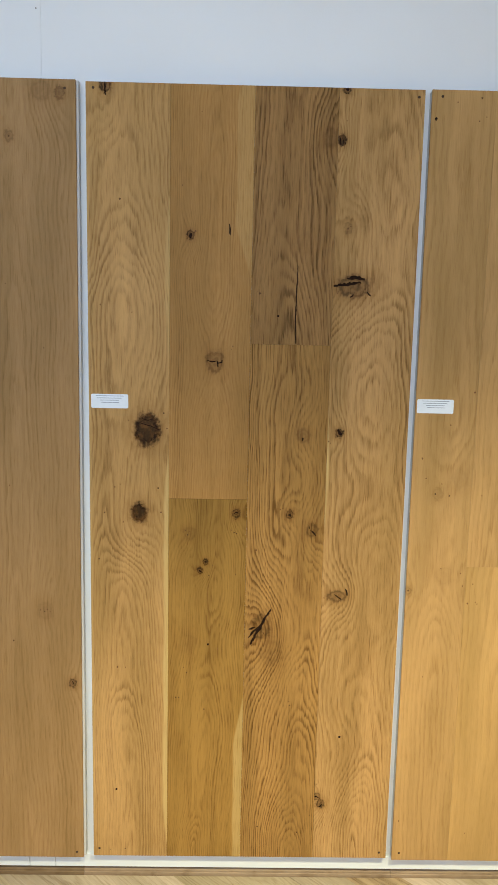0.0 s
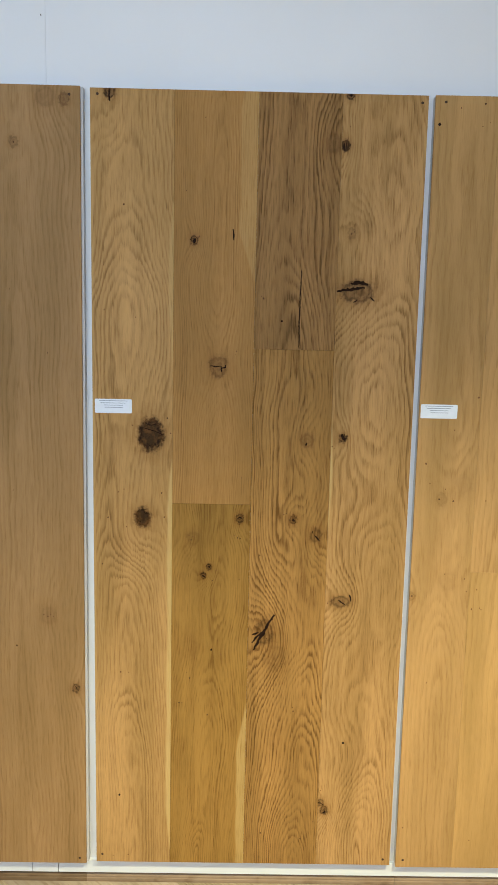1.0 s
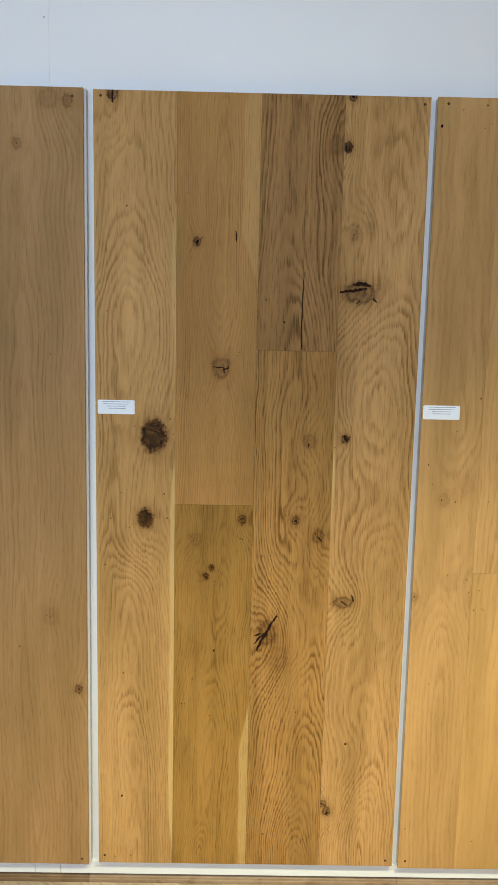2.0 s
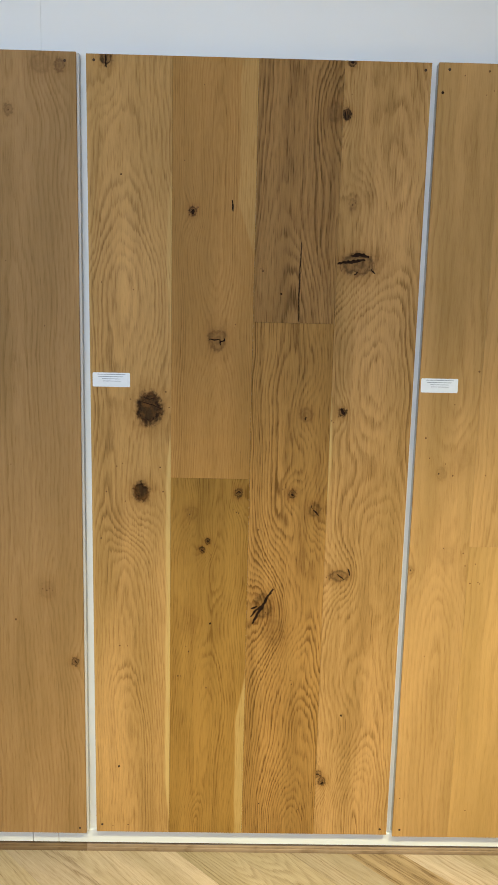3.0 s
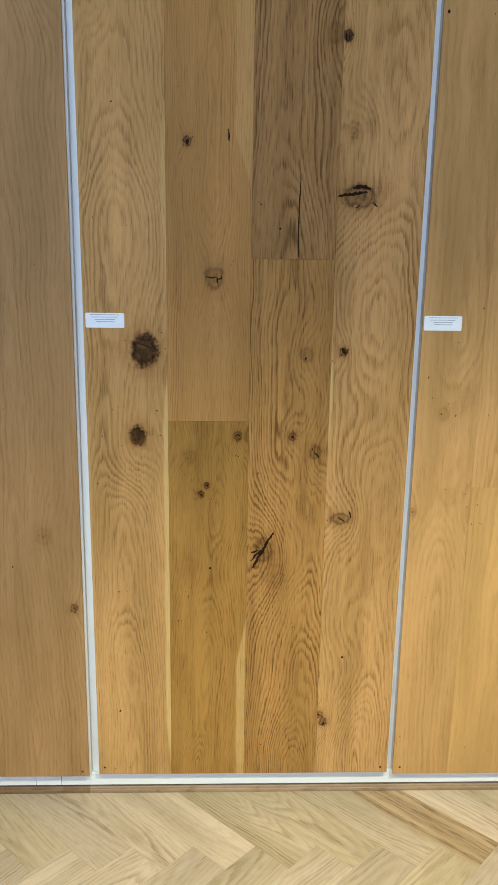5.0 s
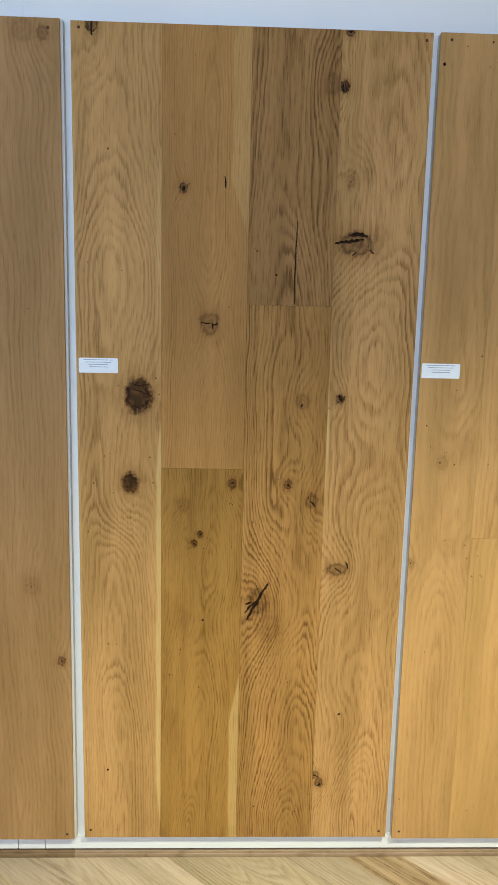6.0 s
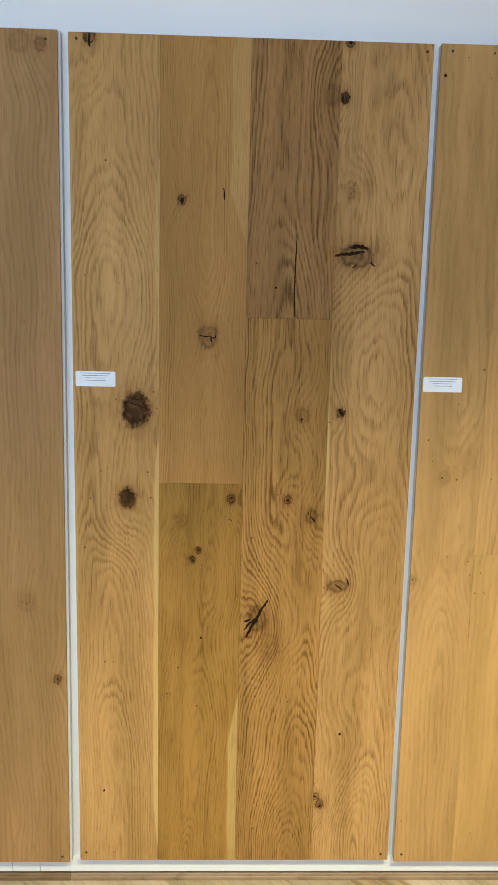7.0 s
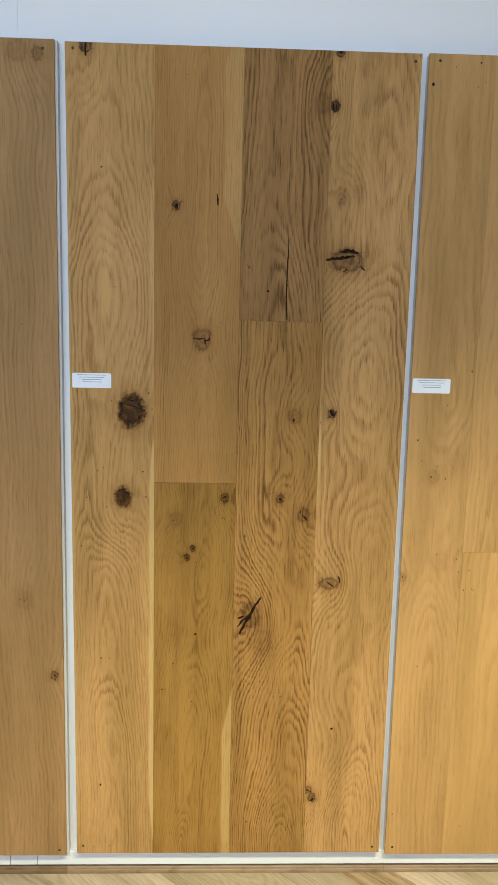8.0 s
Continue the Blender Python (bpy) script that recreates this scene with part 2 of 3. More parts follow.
# ground slab under the boards of the floor
setting("floor", box(X0 - 0.12, X1 + 0.12, Y0 - 0.12, Y1 + 0.15, -0.12, -0.0145), plain("screed", (0.12, 0.09, 0.06), 0.9), "pale oak herringbone parquet floor", "floor")
FLOOR = bpy.data.objects["floor"]


def ceiling_spot(lx, ly):
    """A recessed spot: a trim ring with a sunken reflector."""
    spot = tagged(new("ceiling_spot"), "small round recessed ceiling spot, lit", "lamp", "ceiling spots")
    spot.location = (lx, ly, Z1)
    for name, rings in (("trim_ring", ((0.055, 0.0), (0.055, -0.004), (0.042, -0.006), (0.040, -0.001))), ("reflector", ((0.040, -0.001), (0.030, -0.0006), (0.012, -0.0004)))):
        bm = bmesh.new()
        loops = [[bm.verts.new((r * math.cos(math.tau * i / 24), r * math.sin(math.tau * i / 24), z)) for i in range(24)] for r, z in rings]
        for a, b in zip(loops, loops[1:]):
            for i in range(24):
                bm.faces.new((a[i], a[(i + 1) % 24], b[(i + 1) % 24], b[i]))
        bmesh.ops.recalc_face_normals(bm, faces=bm.faces[:])
        part(name, bm, WHITE_GLOSS, spot)


for lx, ly, *_ in SPOTS:
    ceiling_spot(lx, ly)

# white painted base strip under the display boards, in three lengths with open joints
BASE = tagged(new("baseboard"), "white painted base strip with open joints", "baseboard", kind="structure")
for a, b in ((X0, -0.5512), (-0.5499, -0.4837), (-0.4824, X1)):
    part("base_strip", box(a, b, 0.018, Y1 + 0.0115, 0.0300, 0.0660, 0.0006), WHITE_GLOSS, BASE)


def skirting(a, b, material):
    """Rounded oak moulding along the foot of the wall, lofted from one profile."""
    bm = bmesh.new()
    profile = [(0.0230, 0.0), (0.0222, 0.004), (0.0222, 0.010), (0.0238, 0.0115), (0.0235, 0.0165), (0.0252, 0.0202), (0.0285, 0.0222), (0.0370, 0.0226), (0.0370, 0.0)]
    ends = [[bm.verts.new((x, py, pz)) for py, pz in profile] for x in (a - (a + b) / 2, b - (a + b) / 2)]
    n = len(profile)
    for i in range(n):
        bm.faces.new((ends[0][i], ends[0][(i + 1) % n], ends[1][(i + 1) % n], ends[1][i]))
    bm.faces.new(ends[0][::-1])
    bm.faces.new(ends[1])
    bmesh.ops.recalc_face_normals(bm, faces=bm.faces[:])
    ob = part("skirting_length", bm, material, SKIRT)
    ob.location.x = (a + b) / 2


SKIRT = tagged(new("trim"), "narrow rounded oak moulding along the wall's foot", "moulding", kind="structure")
# this length carries the shadow under the left board as colour
skirting(X0, -0.4100, TRIM_SHADED)
skirting(-0.4094, 0.4000, TRIM_OAK)
skirting(0.4006, X1, TRIM_OAK)

# ---- display boards ----
MARKS = {
    'C1': {
        'pins': [(-0.305, 1.724, 0.0027), (-0.203, 1.235, 0.0021), (-0.195, 1.198, 0.0021), (-0.286, 1.216, 0.0016), (-0.32, 1.054, 0.0021), (-0.306, 1.061, 0.0015), (-0.216, 1.053, 0.0023), (-0.209, 0.993, 0.0027), (-0.345, 0.991, 0.0021), (-0.3, 0.968, 0.0017), (-0.359, 0.874, 0.0021), (-0.316, 0.595, 0.0027), (-0.296, 0.595, 0.0017), (-0.32, 0.263, 0.0035), (-0.298, 0.096, 0.0019), (-0.337, 0.093, 0.0016), (-0.351, 1.486, 0.0017), (-0.278, 1.47, 0.0016)],
        'knots': [(-0.243, 1.194, 0.036, 1, 1.3), (-0.262, 0.992, 0.024, 1, 1.2), (-0.336, 1.971, 0.016, 0.9, 1.5), (-0.291, 0.93, 0.027, 0, 1.2)],
        'cracks': [(((-0.257, 1.21), (-0.235, 1.204), (-0.213, 1.194)), 0.0021), (((-0.336, 1.975), (-0.337, 1.959), (-0.335, 1.947)), 0.0035), (((-0.254, 1.221), (-0.241, 1.217), (-0.223, 1.221)), 0.0016)],
    },
    'C2a': {
        'pins': [(-0.132, 1.656, 0.0024), (-0.042, 1.396, 0.0017), (-0.12, 1.917, 0.0013), (-0.024, 1.094, 0.0013), (-0.162, 1.757, 0.0013), (-0.045, 1.388, 0.0013)],
        'knots': [(-0.083, 1.36, 0.027, 0.5, 1.2), (-0.143, 1.648, 0.011, 0.9, 1.2)],
        'cracks': [(((-0.103, 1.361), (-0.09, 1.359), (-0.079, 1.361)), 0.0029), (((-0.077, 1.361), (-0.076, 1.347)), 0.0032), (((-0.077, 1.355), (-0.067, 1.358), (-0.066, 1.363)), 0.0032), (((-0.144, 1.641), (-0.142, 1.652)), 0.0061), (((-0.054, 1.674), (-0.053, 1.663), (-0.053, 1.649)), 0.0035)],
    },
    'C2b': {
        'pins': [(-0.144, 0.938, 0.002), (-0.139, 0.946, 0.0016), (-0.149, 0.949, 0.0015), (-0.031, 0.945, 0.0021), (-0.038, 0.951, 0.0015), (-0.025, 0.943, 0.0019), (-0.091, 0.658, 0.0032), (-0.067, 0.646, 0.0017), (-0.082, 0.862, 0.0015), (-0.091, 0.836, 0.0019), (-0.025, 0.84, 0.0016), (-0.144, 0.582, 0.0021), (-0.151, 0.596, 0.0015), (-0.17, 0.516, 0.0021), (-0.163, 0.516, 0.0016), (-0.099, 0.485, 0.0021)],
        'knots': [(-0.027, 0.993, 0.013, 0.8, 1.2), (-0.1, 0.87, 0.009, 0.9, 1.2), (-0.113, 0.848, 0.009, 0.9, 1.2), (-0.14, 0.942, 0.019, 0.25, 1.2), (-0.145, 0.66, 0.029, 0.1, 1.2)],
        'cracks': [(((-0.033, 0.992), (-0.026, 0.996), (-0.021, 0.994)), 0.0029), (((-0.101, 0.872), (-0.097, 0.869)), 0.0037), (((-0.115, 0.85), (-0.11, 0.844)), 0.0035)],
    },
    'C3a': {
        'pins': [(0.019, 1.519, 0.0029), (0.062, 1.468, 0.0031), (0.014, 1.524, 0.0016)],
        'knots': [(0.17, 1.867, 0.021, 0.35, 1.2), (0.119, 1.636, 0.027, 0.1, 1.2)],
        'cracks': [(((0.105, 1.585), (0.104, 1.521), (0.103, 1.469), (0.105, 1.405)), 0.0029)],
    },
    'C3b': {
        'pins': [(0.08, 1.005, 0.0021), (0.086, 1.008, 0.0015), (0.024, 0.902, 0.0021), (0.117, 0.498, 0.0024), (0.115, 0.508, 0.0016), (0.145, 0.147, 0.0021), (0.042, 0.162, 0.0023), (0.177, 0.195, 0.0019), (0.046, 0.689, 0.0019)],
        'knots': [(0.132, 1.186, 0.019, 0.35, 1.2), (0.103, 0.993, 0.012, 0.8, 1.2), (0.159, 0.954, 0.019, 0.5, 1.2), (0.04, 0.704, 0.027, 0.6, 1.6), (0.125, 0.81, 0.034, 0, 1.6), (0.1, 0.4, 0.03, 0, 1.8), (0.066, 0.641, 0.035, 0.25, 1.2)],
        'cracks': [(((0.064, 0.751), (0.046, 0.722), (0.031, 0.692), (0.014, 0.659)), 0.0062), (((0.041, 0.711), (0.023, 0.695), (0.009, 0.677)), 0.0045), (((0.127, 1.175), (0.131, 1.181)), 0.0053), (((0.1, 0.993), (0.107, 0.99)), 0.0053), (((0.155, 0.954), (0.162, 0.949), (0.169, 0.94)), 0.0032), (((0.153, 0.957), (0.15, 0.966)), 0.002), (((0.009, 0.699), (0.026, 0.704)), 0.004)],
    },
    'C4': {
        'pins': [(0.206, 1.905, 0.0013), (0.191, 1.174, 0.002), (0.196, 1.17, 0.0016), (0.194, 0.783, 0.0019), (0.246, 0.414, 0.0035), (0.218, 1.67, 0.0024), (0.224, 1.674, 0.0015), (0.193, 0.283, 0.0015), (0.199, 1.523, 0.0019)],
        'knots': [(0.238, 1.539, 0.048, 0.7, 0.66), (0.196, 1.864, 0.013, 0.95, 1.2), (0.204, 1.972, 0.011, 0.9, 1.2), (0.216, 1.195, 0.012, 0.9, 1.2), (0.224, 0.787, 0.029, 0.6, 0.62), (0.204, 0.229, 0.013, 0.8, 1.2), (0.219, 1.671, 0.013, 0.35, 1.2), (0.257, 1.687, 0.016, 0.1, 1.2), (0.193, 0.248, 0.012, 0.6, 1.2), (0.29, 0.62, 0.03, 0, 1.8), (0.268, 0.36, 0.028, 0, 1.4), (0.275, 1.03, 0.03, 0, 1.6)],
        'cracks': [(((0.22, 1.557), (0.239, 1.561), (0.261, 1.555)), 0.0073), (((0.189, 1.54), (0.214, 1.543), (0.253, 1.549)), 0.0062), (((0.228, 1.515), (0.233, 1.517), (0.237, 1.521)), 0.0032), (((0.194, 1.852), (0.193, 1.869)), 0.0029), (((0.2, 1.855), (0.198, 1.87)), 0.0024), (((0.205, 1.859), (0.204, 1.854)), 0.0024), (((0.201, 1.97), (0.208, 1.973)), 0.0053), (((0.211, 1.203), (0.217, 1.195), (0.22, 1.189)), 0.0066), (((0.219, 0.792), (0.227, 0.786), (0.237, 0.779)), 0.0029), (((0.246, 0.807), (0.249, 0.798), (0.251, 0.789)), 0.0032), (((0.188, 0.249), (0.194, 0.248), (0.202, 0.243)), 0.0027), (((0.201, 0.219), (0.208, 0.226)), 0.0053), (((0.267, 1.527), (0.277, 1.518)), 0.0027)],
    },
    'L1': {
        'pins': [(-0.564, 0.661, 0.0027), (-0.565, 1.054, 0.0017), (-0.477, 1.384, 0.0016), (-0.496, 0.742, 0.0019), (-0.486, 0.738, 0.0019), (-0.479, 0.743, 0.002), (-0.473, 0.738, 0.0015), (-0.563, 1.53, 0.0013), (-0.547, 1.855, 0.002)],
        'knots': [(-0.476, 1.955, 0.03, 0.25, 0.9), (-0.433, 1.95, 0.014, 0.5, 1.3), (-0.547, 1.856, 0.013, 0.4, 1.2), (-0.419, 0.551, 0.012, 0.7, 1.2), (-0.486, 0.742, 0.024, 0.15, 1.2)],
        'cracks': [(((-0.42, 0.557), (-0.416, 0.548)), 0.0027)],
    },
    'R1': {
        'pins': [(0.407, 1.914, 0.004), (0.454, 1.95, 0.002), (0.508, 1.96, 0.0027), (0.521, 1.92, 0.0016), (0.505, 1.911, 0.0016), (0.535, 1.298, 0.0029), (0.482, 1.219, 0.002), (0.418, 1.137, 0.0027), (0.43, 1.088, 0.002), (0.469, 1.075, 0.0016), (0.455, 1.05, 0.0027), (0.489, 1.046, 0.0024), (0.568, 1.048, 0.0016), (0.479, 0.863, 0.0017), (0.528, 0.851, 0.002), (0.535, 0.819, 0.002), (0.56, 0.824, 0.002), (0.55, 0.774, 0.0023), (0.57, 0.777, 0.0017), (0.574, 0.773, 0.0016), (0.449, 0.579, 0.0017), (0.583, 0.149, 0.002), (0.401, 0.805, 0.0027), (0.409, 0.182, 0.0021)],
        'knots': [(0.46, 1.05, 0.016, 0.2, 1.2), (0.512, 1.087, 0.027, 0.1, 1.2), (0.487, 0.846, 0.027, 0.1, 1.2), (0.552, 0.788, 0.021, 0.1, 1.2), (0.4, 0.805, 0.011, 0.3, 1.2), (0.465, 0.9, 0.03, 0, 1.7)],
        'cracks': [],
    },
}


THICK = 0.007
BACK = LINING - 0.0005


def pin_knot(parent, u, w, r):
    """A pin knot: a small uneven plug, barely proud of the board."""
    bm = bmesh.new()
    n = 9
    rim = []
    for i in range(n):
        a = math.tau * i / n
        k = r * random.uniform(0.6, 1.0)
        rim.append(bm.verts.new((u + k * math.cos(a), -0.00005, w + 1.15 * k * math.sin(a))))
    top = bm.verts.new((u, -0.00035, w))
    for i in range(n):
        bm.faces.new((rim[i], rim[(i + 1) % n], top))
    bmesh.ops.recalc_face_normals(bm, faces=bm.faces[:])
    part("pin_knot", bm, PIN_BROWN if r < 0.0030 else DARK_FILL, parent)


def crack(parent, points, width):
    """A filled crack: a ragged tapering ribbon along a few points."""
    bm = bmesh.new()
    path = [Vector((p[0], p[1])) for p in points]
    fine = []
    for a, b in zip(path, path[1:]):
        steps = max(2, int((b - a).length / 0.004))
        fine += [a.lerp(b, i / steps) for i in range(steps)]
    fine.append(path[-1])
    rows = []
    for i, p in enumerate(fine):
        t = i / (len(fine) - 1)
        d = (fine[min(i + 1, len(fine) - 1)] - fine[max(i - 1, 0)]).normalized()
        side = Vector((-d.y, d.x))
        half = width * 0.5 * (0.18 + 0.95 * math.sin(math.pi * (0.08 + 0.84 * t)) ** 0.6) * random.uniform(0.7, 1.25)
        p = p + side * random.uniform(-0.22, 0.22) * width
        rows.append([bm.verts.new((q.x, depth, q.y)) for q, depth in ((p + side * half, -0.00005), (p, -0.0004), (p - side * half, -0.00005))])
    for a, b in zip(rows, rows[1:]):
        bm.faces.new((a[0], b[0], b[1], a[1]))
        bm.faces.new((a[1], b[1], b[2], a[2]))
    bmesh.ops.recalc_face_normals(bm, faces=bm.faces[:])
    for f in bm.faces:
        if f.normal.y > 0:
            f.normal_flip()
    part("crack", bm, DARK_FILL, parent)


def plank(panel, x0, x1, z0, z1, material, marks=None, label=""):
    cx, cz = (x0 + x1) / 2, (z0 + z1) / 2
    gap = 0.0001
    ob = part("plank", box(x0 - cx + gap, x1 - cx - gap, 0, THICK, z0 - cz + gap, z1 - cz - gap, 0.0005), material, panel, label)
    ob.location = Vector((cx, 0, cz)) - panel.location
    if marks:
        for x, z, r in marks["pins"]:
            pin_knot(ob, x - cx, z - cz, r)
        for points, width in marks["cracks"]:
            crack(ob, [(x - cx, z - cz) for x, z in points], width)
    return ob


def knots_of(key, x0, x1, z0, z1):
    return [(round(x - (x0 + x1) / 2, 4), round(z - (z0 + z1) / 2, 4), r, s, tall) for x, z, r, s, tall in MARKS[key]["knots"]]


def marks_in(key, x0, x1, z0, z1):
    """The pins and cracks of a board that lie on one of its planks."""
    inside = lambda x, z: x0 <= x < x1 and z0 <= z < z1
    return {"pins": [p for p in MARKS[key]["pins"] if inside(p[0], p[1])], "cracks": [c for c in MARKS[key]["cracks"] if inside(*c[0][0])]}


def screw(panel, x, z):
    """A countersunk screw: a bevelled rim round a sunk head with a slot, coloured as dark as the hole's shade."""
    bm = bmesh.new()
    rings = []
    for r, y in ((0.0031, -0.0001), (0.0027, -0.0004), (0.0020, 0.0000), (0.0010, -0.0001)):
        rings.append([bm.verts.new((x + r * math.cos(math.tau * i / 14), y, z + r * math.sin(math.tau * i / 14))) for i in range(14)])
    for a, b in zip(rings, rings[1:]):
        for i in range(14):
            bm.faces.new((a[i], a[(i + 1) % 14], b[(i + 1) % 14], b[i]))
    bm.faces.new(rings[-1])
    bmesh.ops.recalc_face_normals(bm, faces=bm.faces[:])
    ob = part("screw", bm, HOLE_DARK, panel)
    ob.location = -panel.location


def panel_base(x0, x1, z0, z1, label, shade_lip=0.0):
    """An empty board with its backing, which may stand out past the face on one edge to stand in for shadow in the gap.
    """
    panel = tagged(new("display_board"), label, "display board", "wooden boards on the wall")
    panel.location = ((x0 + x1) / 2, 0, z0)
    ob = part("backing_board", box(x0 + 0.0006, x1 - 0.0006 + shade_lip, THICK, BACK, z0 + 0.0006, z1 - 0.0006, 0.0005), GREY_EDGE, panel, "grey-brown backing board edge, widened on the left board for gap shadow")
    ob.location = -panel.location
    return panel


Z_LOW, Z_TOP = 0.075, 1.975


def middle_board():
    panel = panel_base(-0.380, 0.380, Z_LOW, Z_TOP, "tall rustic oak floor sample board with knots and filled cracks")
    spans = {
        "C1": (-0.380, -0.1905, Z_LOW, Z_TOP), "C2a": (-0.1905, -0.0010, 1.028, Z_TOP), "C2b": (-0.1905, -0.0010, Z_LOW, 1.028),
        "C3a": (-0.0010, 0.1880, 1.402, Z_TOP), "C3b": (-0.0010, 0.1880, Z_LOW, 1.402), "C4": (0.1880, 0.380, Z_LOW, Z_TOP),
    }
    look_of = {
        "C1": dict(light=(0.533, 0.307, 0.113), dark=(0.222, 0.111, 0.035), uc=-0.01, d0=0.07, slope=0.055, spacing=0.0054, seed=1.0, wave=1.2, sap=((0.0945, -1, 0.011, -0.95, 0.15, 0.75), (0.0945, -1, 0.010, 0.3, 0.75, 0.35), (-0.0945, 1, 0.004, -0.95, 0.95, 0.4)), contrast=0.90),
        "C2a": dict(light=(0.419, 0.223, 0.070), dark=(0.195, 0.091, 0.022), uc=0.01, d0=0.015, slope=0.05, spacing=0.0052, seed=7.0, contrast=0.70, sap=((0.0945, -1, 0.040, 0.02, 0.6, 0.22),)),
        "C2b": dict(light=(0.356, 0.193, 0.049), dark=(0.152, 0.072, 0.014), uc=0.0, d0=0.03, slope=0.06, spacing=0.0052, seed=12.0, contrast=0.90, wave=1.8, blotch=1.3, drift=0.06, sap=((0.0945, -1, 0.021, -0.75, 0.0, 0.5),)),
        "C3a": dict(light=(0.342, 0.184, 0.065), dark=(0.125, 0.061, 0.016), uc=0.0, d0=0.06, slope=0.07, spacing=0.0062, seed=18.0, contrast=1.38, wave=1.2),
        "C3b": dict(light=(0.422, 0.226, 0.070), dark=(0.153, 0.071, 0.017), uc=0.02, d0=0.06, slope=0.05, spacing=0.0046, seed=23.0, contrast=1.32, wave=1.2, drift=-0.02),
        "C4": dict(light=(0.503, 0.288, 0.109), dark=(0.218, 0.110, 0.034), uc=0.01, d0=0.07, slope=0.06, spacing=0.0068, seed=31.0, contrast=1.20, wave=1.4, sap=((-0.096, 1, 0.006, -0.10, 0.25, 0.7), (0.096, -1, 0.007, 0.75, 0.97, 0.6))),
    }
    for key, (x0, x1, z0, z1) in spans.items():
        mat = oak("oak_" + key, knots=knots_of(key, x0, x1, z0, z1), **look_of[key])
        plank(panel, x0, x1, z0, z1, mat, MARKS[key])
    for x, z in ((-0.363, 1.962), (0.366, 1.959), (-0.365, 0.096), (0.362, 0.091)):
        screw(panel, x, z)
    return panel


def side_board(x0, x1, z0, z1, widths, key, look_near, look_far, screws, label, near_first, joint=None, shade_lip=0.0):
    """A calmer board of wide planks; only the planks next to the middle board carry marks."""
    panel = panel_base(x0, x1, z0, z1, label, shade_lip)
    edges = [x0]
    for wd in widths:
        edges.append(edges[-1] + wd)
    near = 0 if near_first else len(widths) - 1
    for i, (a, b) in enumerate(zip(edges, edges[1:])):
        if i == near:
            plank(panel, a, b, z0, z1, oak("oak_" + key, knots=knots_of(key, a, b, z0, z1), **look_near), marks_in(key, a, b, z0, z1))
        elif joint and i == near + 1:
            plank(panel, a, b, joint, z1, oak("oak_upper_" + key, **dict(look_near, seed=look_far["seed"], uc=-0.05)), marks_in(key, a, b, joint, z1))
            plank(panel, a, b, z0, joint, oak("oak_lower_" + key, **dict(look_far, seed=look_far["seed"] + 9)), marks_in(key, a, b, z0, joint))
        else:
            plank(panel, a, b, z0, z1, oak("oak_far_" + key, **dict(look_far, seed=look_far["seed"] + i * 3)))
    for x, z in screws:
        screw(panel, x, z)
    return panel


middle_board()
# backing widened by 6 mm, a grey stand-in for this board's shadow
LEFT = side_board(-1.157, -0.397, 0.070, 1.979, (0.10, 0.22, 0.22, 0.22), "L1",
    dict(light=(0.408, 0.238, 0.102), dark=(0.270, 0.150, 0.057), uc=-0.035, d0=0.02, slope=0.03, spacing=0.010, seed=41.0, contrast=1.08, wave=1.3),
    dict(light=(0.408, 0.238, 0.102), dark=(0.270, 0.150, 0.057), spacing=0.010, seed=47.0, contrast=0.72),
    ((-0.421, 1.960), (-0.414, 0.085)), "tall smooth brown oak floor sample board", False, None, 0.006)
RIGHT = side_board(0.3955, 1.1715, 0.070, 1.9765, (0.146, 0.212, 0.212, 0.206), "R1",
    dict(light=(0.506, 0.297, 0.115), dark=(0.353, 0.193, 0.067), uc=0.01, d0=0.025, slope=0.04, spacing=0.012, seed=55.0, contrast=1.02, wave=1.2),
    dict(light=(0.534, 0.317, 0.118), dark=(0.370, 0.206, 0.069), spacing=0.012, seed=61.0, contrast=0.72),
    ((0.419, 1.962), (0.414, 0.090)), "tall smooth honey oak floor sample board with pin knots", True, 0.868)
# the board hangs a little out of plumb
LEFT.location.x -= 0.0095
LEFT.rotation_euler = (0, radians(0.13), 0)


# ---- paper labels ----
def paper_label(x, z, label):
    """A rounded white sticker with four short printed lines."""
    wd, ht, r = 0.0875, 0.0335, 0.003
    card = tagged(new("paper_label"), label, "label", "labels on the boards")
    card.location = (x, -0.0006, z)
    bm = bmesh.new()
    outline = []
    for cx, cz, a0 in ((wd - r, ht - r, 0), (r, ht - r, 90), (r, r, 180), (wd - r, r, 270)):
        for i in range(6):
            a = radians(a0 + 18 * i)
            outline.append((cx + r * math.cos(a), cz + r * math.sin(a)))
    front = [bm.verts.new((px, 0, pz)) for px, pz in outline]
    back = [bm.verts.new((px, 0.0005, pz)) for px, pz in outline]
    bm.faces.new(front)
    bm.faces.new(back[::-1])
    for i in range(len(front)):
        j = (i + 1) % len(front)
        bm.faces.new((front[i], back[i], back[j], front[j]))
    bmesh.ops.recalc_face_normals(bm, faces=bm.faces[:])
    part("card", bm, PAPER, card)
    for row, (length, off) in enumerate(((0.066, 0.0), (0.058, -0.001), (0.044, 0.0), (0.042, 0.001))):
        bx = wd / 2 + off - length / 2
        bz = ht - 0.0042 - 0.0052 * row
        part("printed_line", box(bx, bx + length, -0.0002, 0.0002, bz - 0.0006, bz + 0.0005), INK, card)


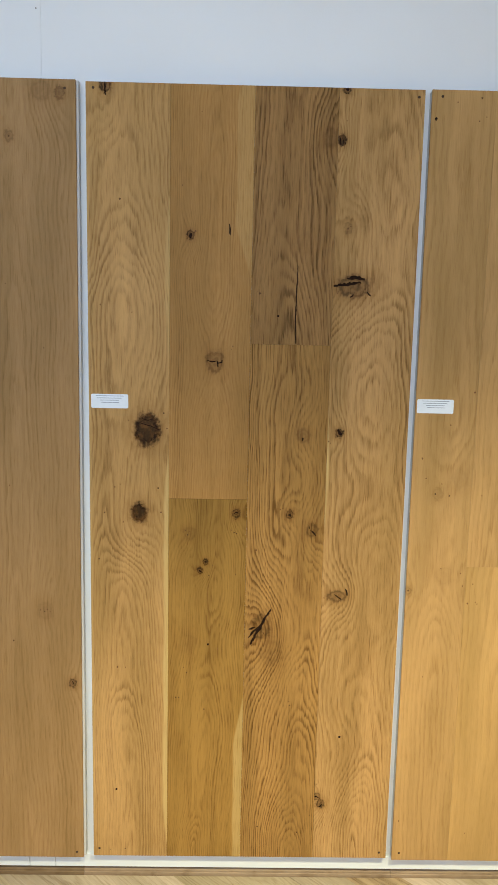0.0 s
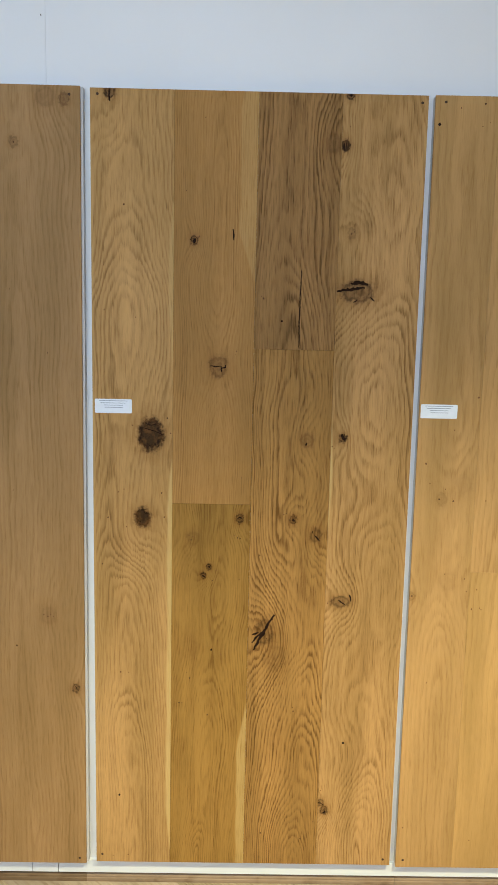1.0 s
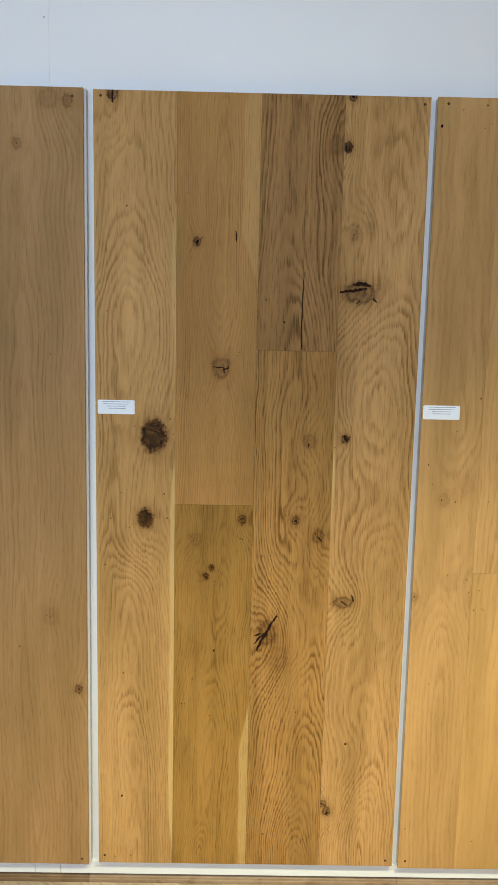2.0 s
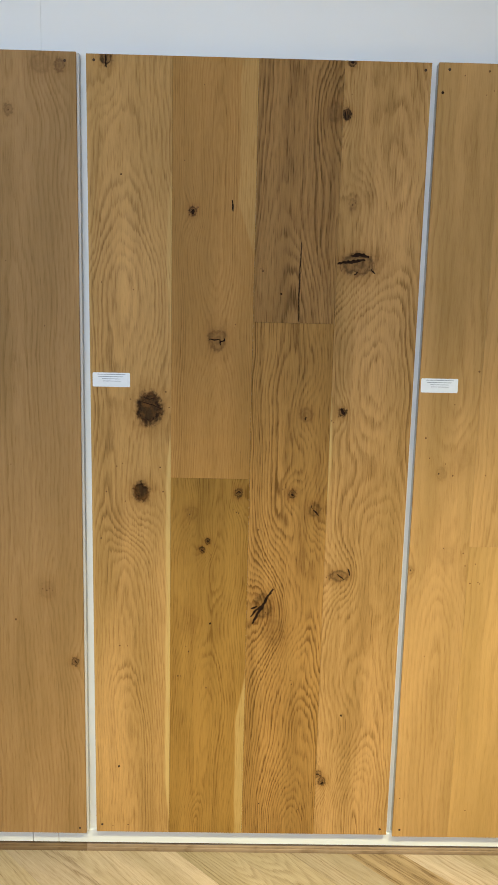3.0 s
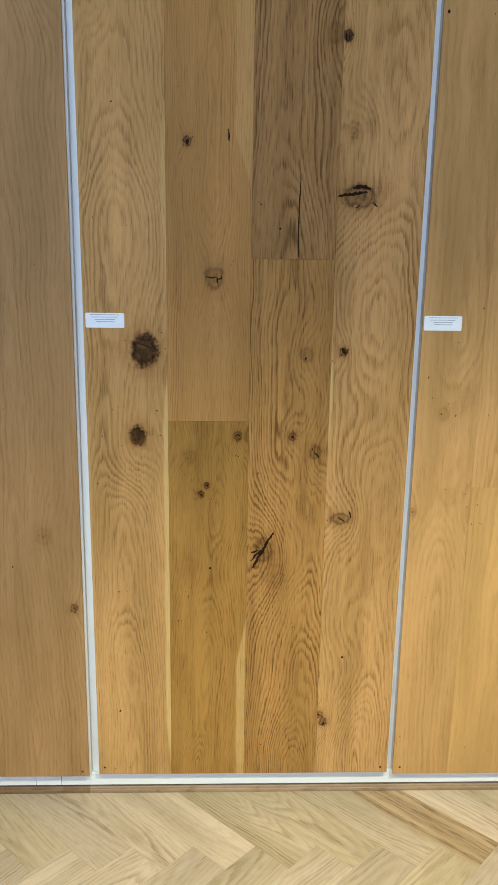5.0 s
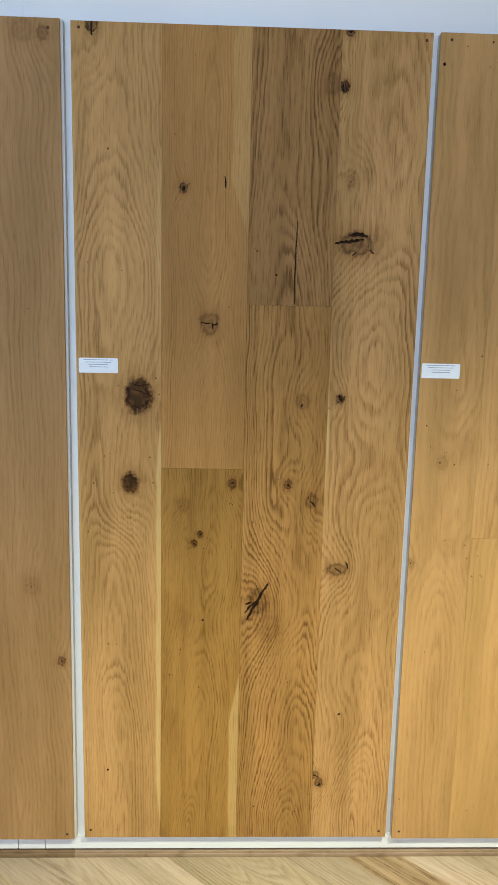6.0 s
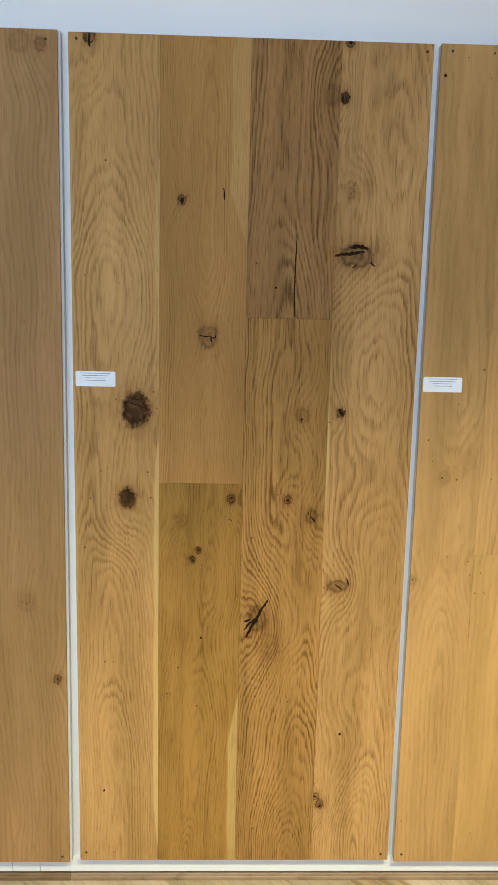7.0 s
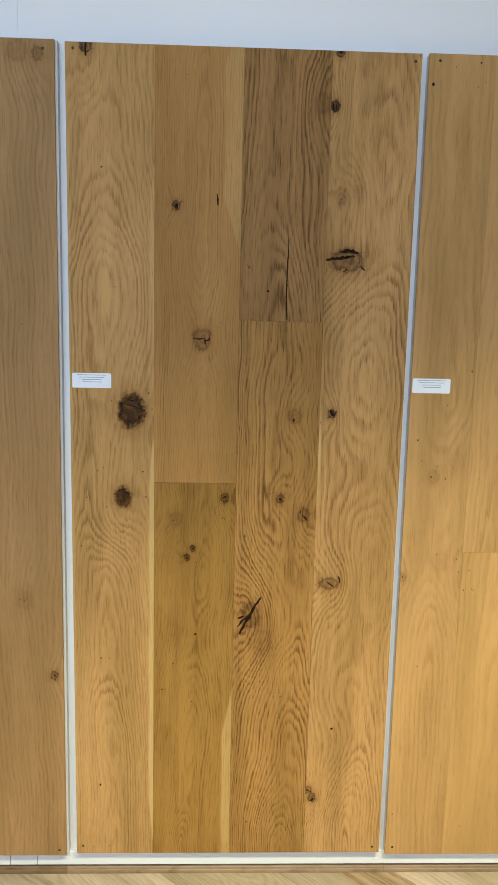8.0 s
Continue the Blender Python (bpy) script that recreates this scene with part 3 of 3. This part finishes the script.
paper_label(-0.3745, 1.2445, "white paper label with printed lines, stuck on rustic oak")
paper_label(0.3985, 1.2465, "white paper label with printed lines, stuck on smooth oak")


# ---- herringbone floor ----
PW, PL = 0.1071, 0.60
EDGE_Y = 0.0245


def herringbone():
    proto = bpy.data.meshes.new("parquet_block")
    bm = box(-PL / 2 + 0.0001, PL / 2 - 0.0001, -PW / 2 + 0.0001, PW / 2 - 0.0001, -0.014, 0.0, 0.0004)
    bm.to_mesh(proto)
    bm.free()
    proto.materials.append(FLOOR_OAK)
    s = math.sqrt(0.5)
    ox, oy = 0.101 - PL * s, -0.252 + PL * s

    def world_xy(p, q):
        return ox + (p + q) * s, oy + (q - p) * s

    for m in range(-5, 6):
        for k in range(-40, 41):
            for lying in (True, False):
                p, q = k * PW + m * PL, k * PW - m * PL
                if lying:
                    x, y = world_xy(p + PL / 2, q + PW / 2)
                    turn = -45
                else:
                    x, y = world_xy(p + PL + PW / 2, q + PW - PL / 2)
                    turn = 45
                reach = (PL + PW) / 2 * s
                if x + reach < X0 or x - reach > X1 or y + reach < Y0 or y - reach > EDGE_Y:
                    continue
                special = lying and m == 0 and k == 3
                me = proto
                m4 = pose(x, y, 0, 0, 0, turn)
                if special or x + reach > X1 or x - reach < X0 or y + reach > EDGE_Y or y - reach < Y0:
                    bm = bmesh.new()
                    bm.from_mesh(proto)
                    inv = m4.inverted()
                    for point, normal in (((0, EDGE_Y, 0), (0, 1, 0)), ((0, Y0, 0), (0, -1, 0)), ((X1, 0, 0), (1, 0, 0)), ((X0, 0, 0), (-1, 0, 0))):
                        cut = bmesh.ops.bisect_plane(bm, geom=bm.verts[:] + bm.edges[:] + bm.faces[:], plane_co=inv @ Vector(point), plane_no=inv.to_3x3() @ Vector(normal), clear_outer=True)
                    if len(bm.faces) < 3:
                        bm.free()
                        continue
                    me = bpy.data.meshes.new("parquet_block")
                    bm.to_mesh(me)
                    bm.free()
                    me.materials.append(FLOOR_HEART if special else FLOOR_OAK)
                ob = new("parquet_block", me)
                ob.matrix_world = m4
                ob.parent = FLOOR


herringbone()
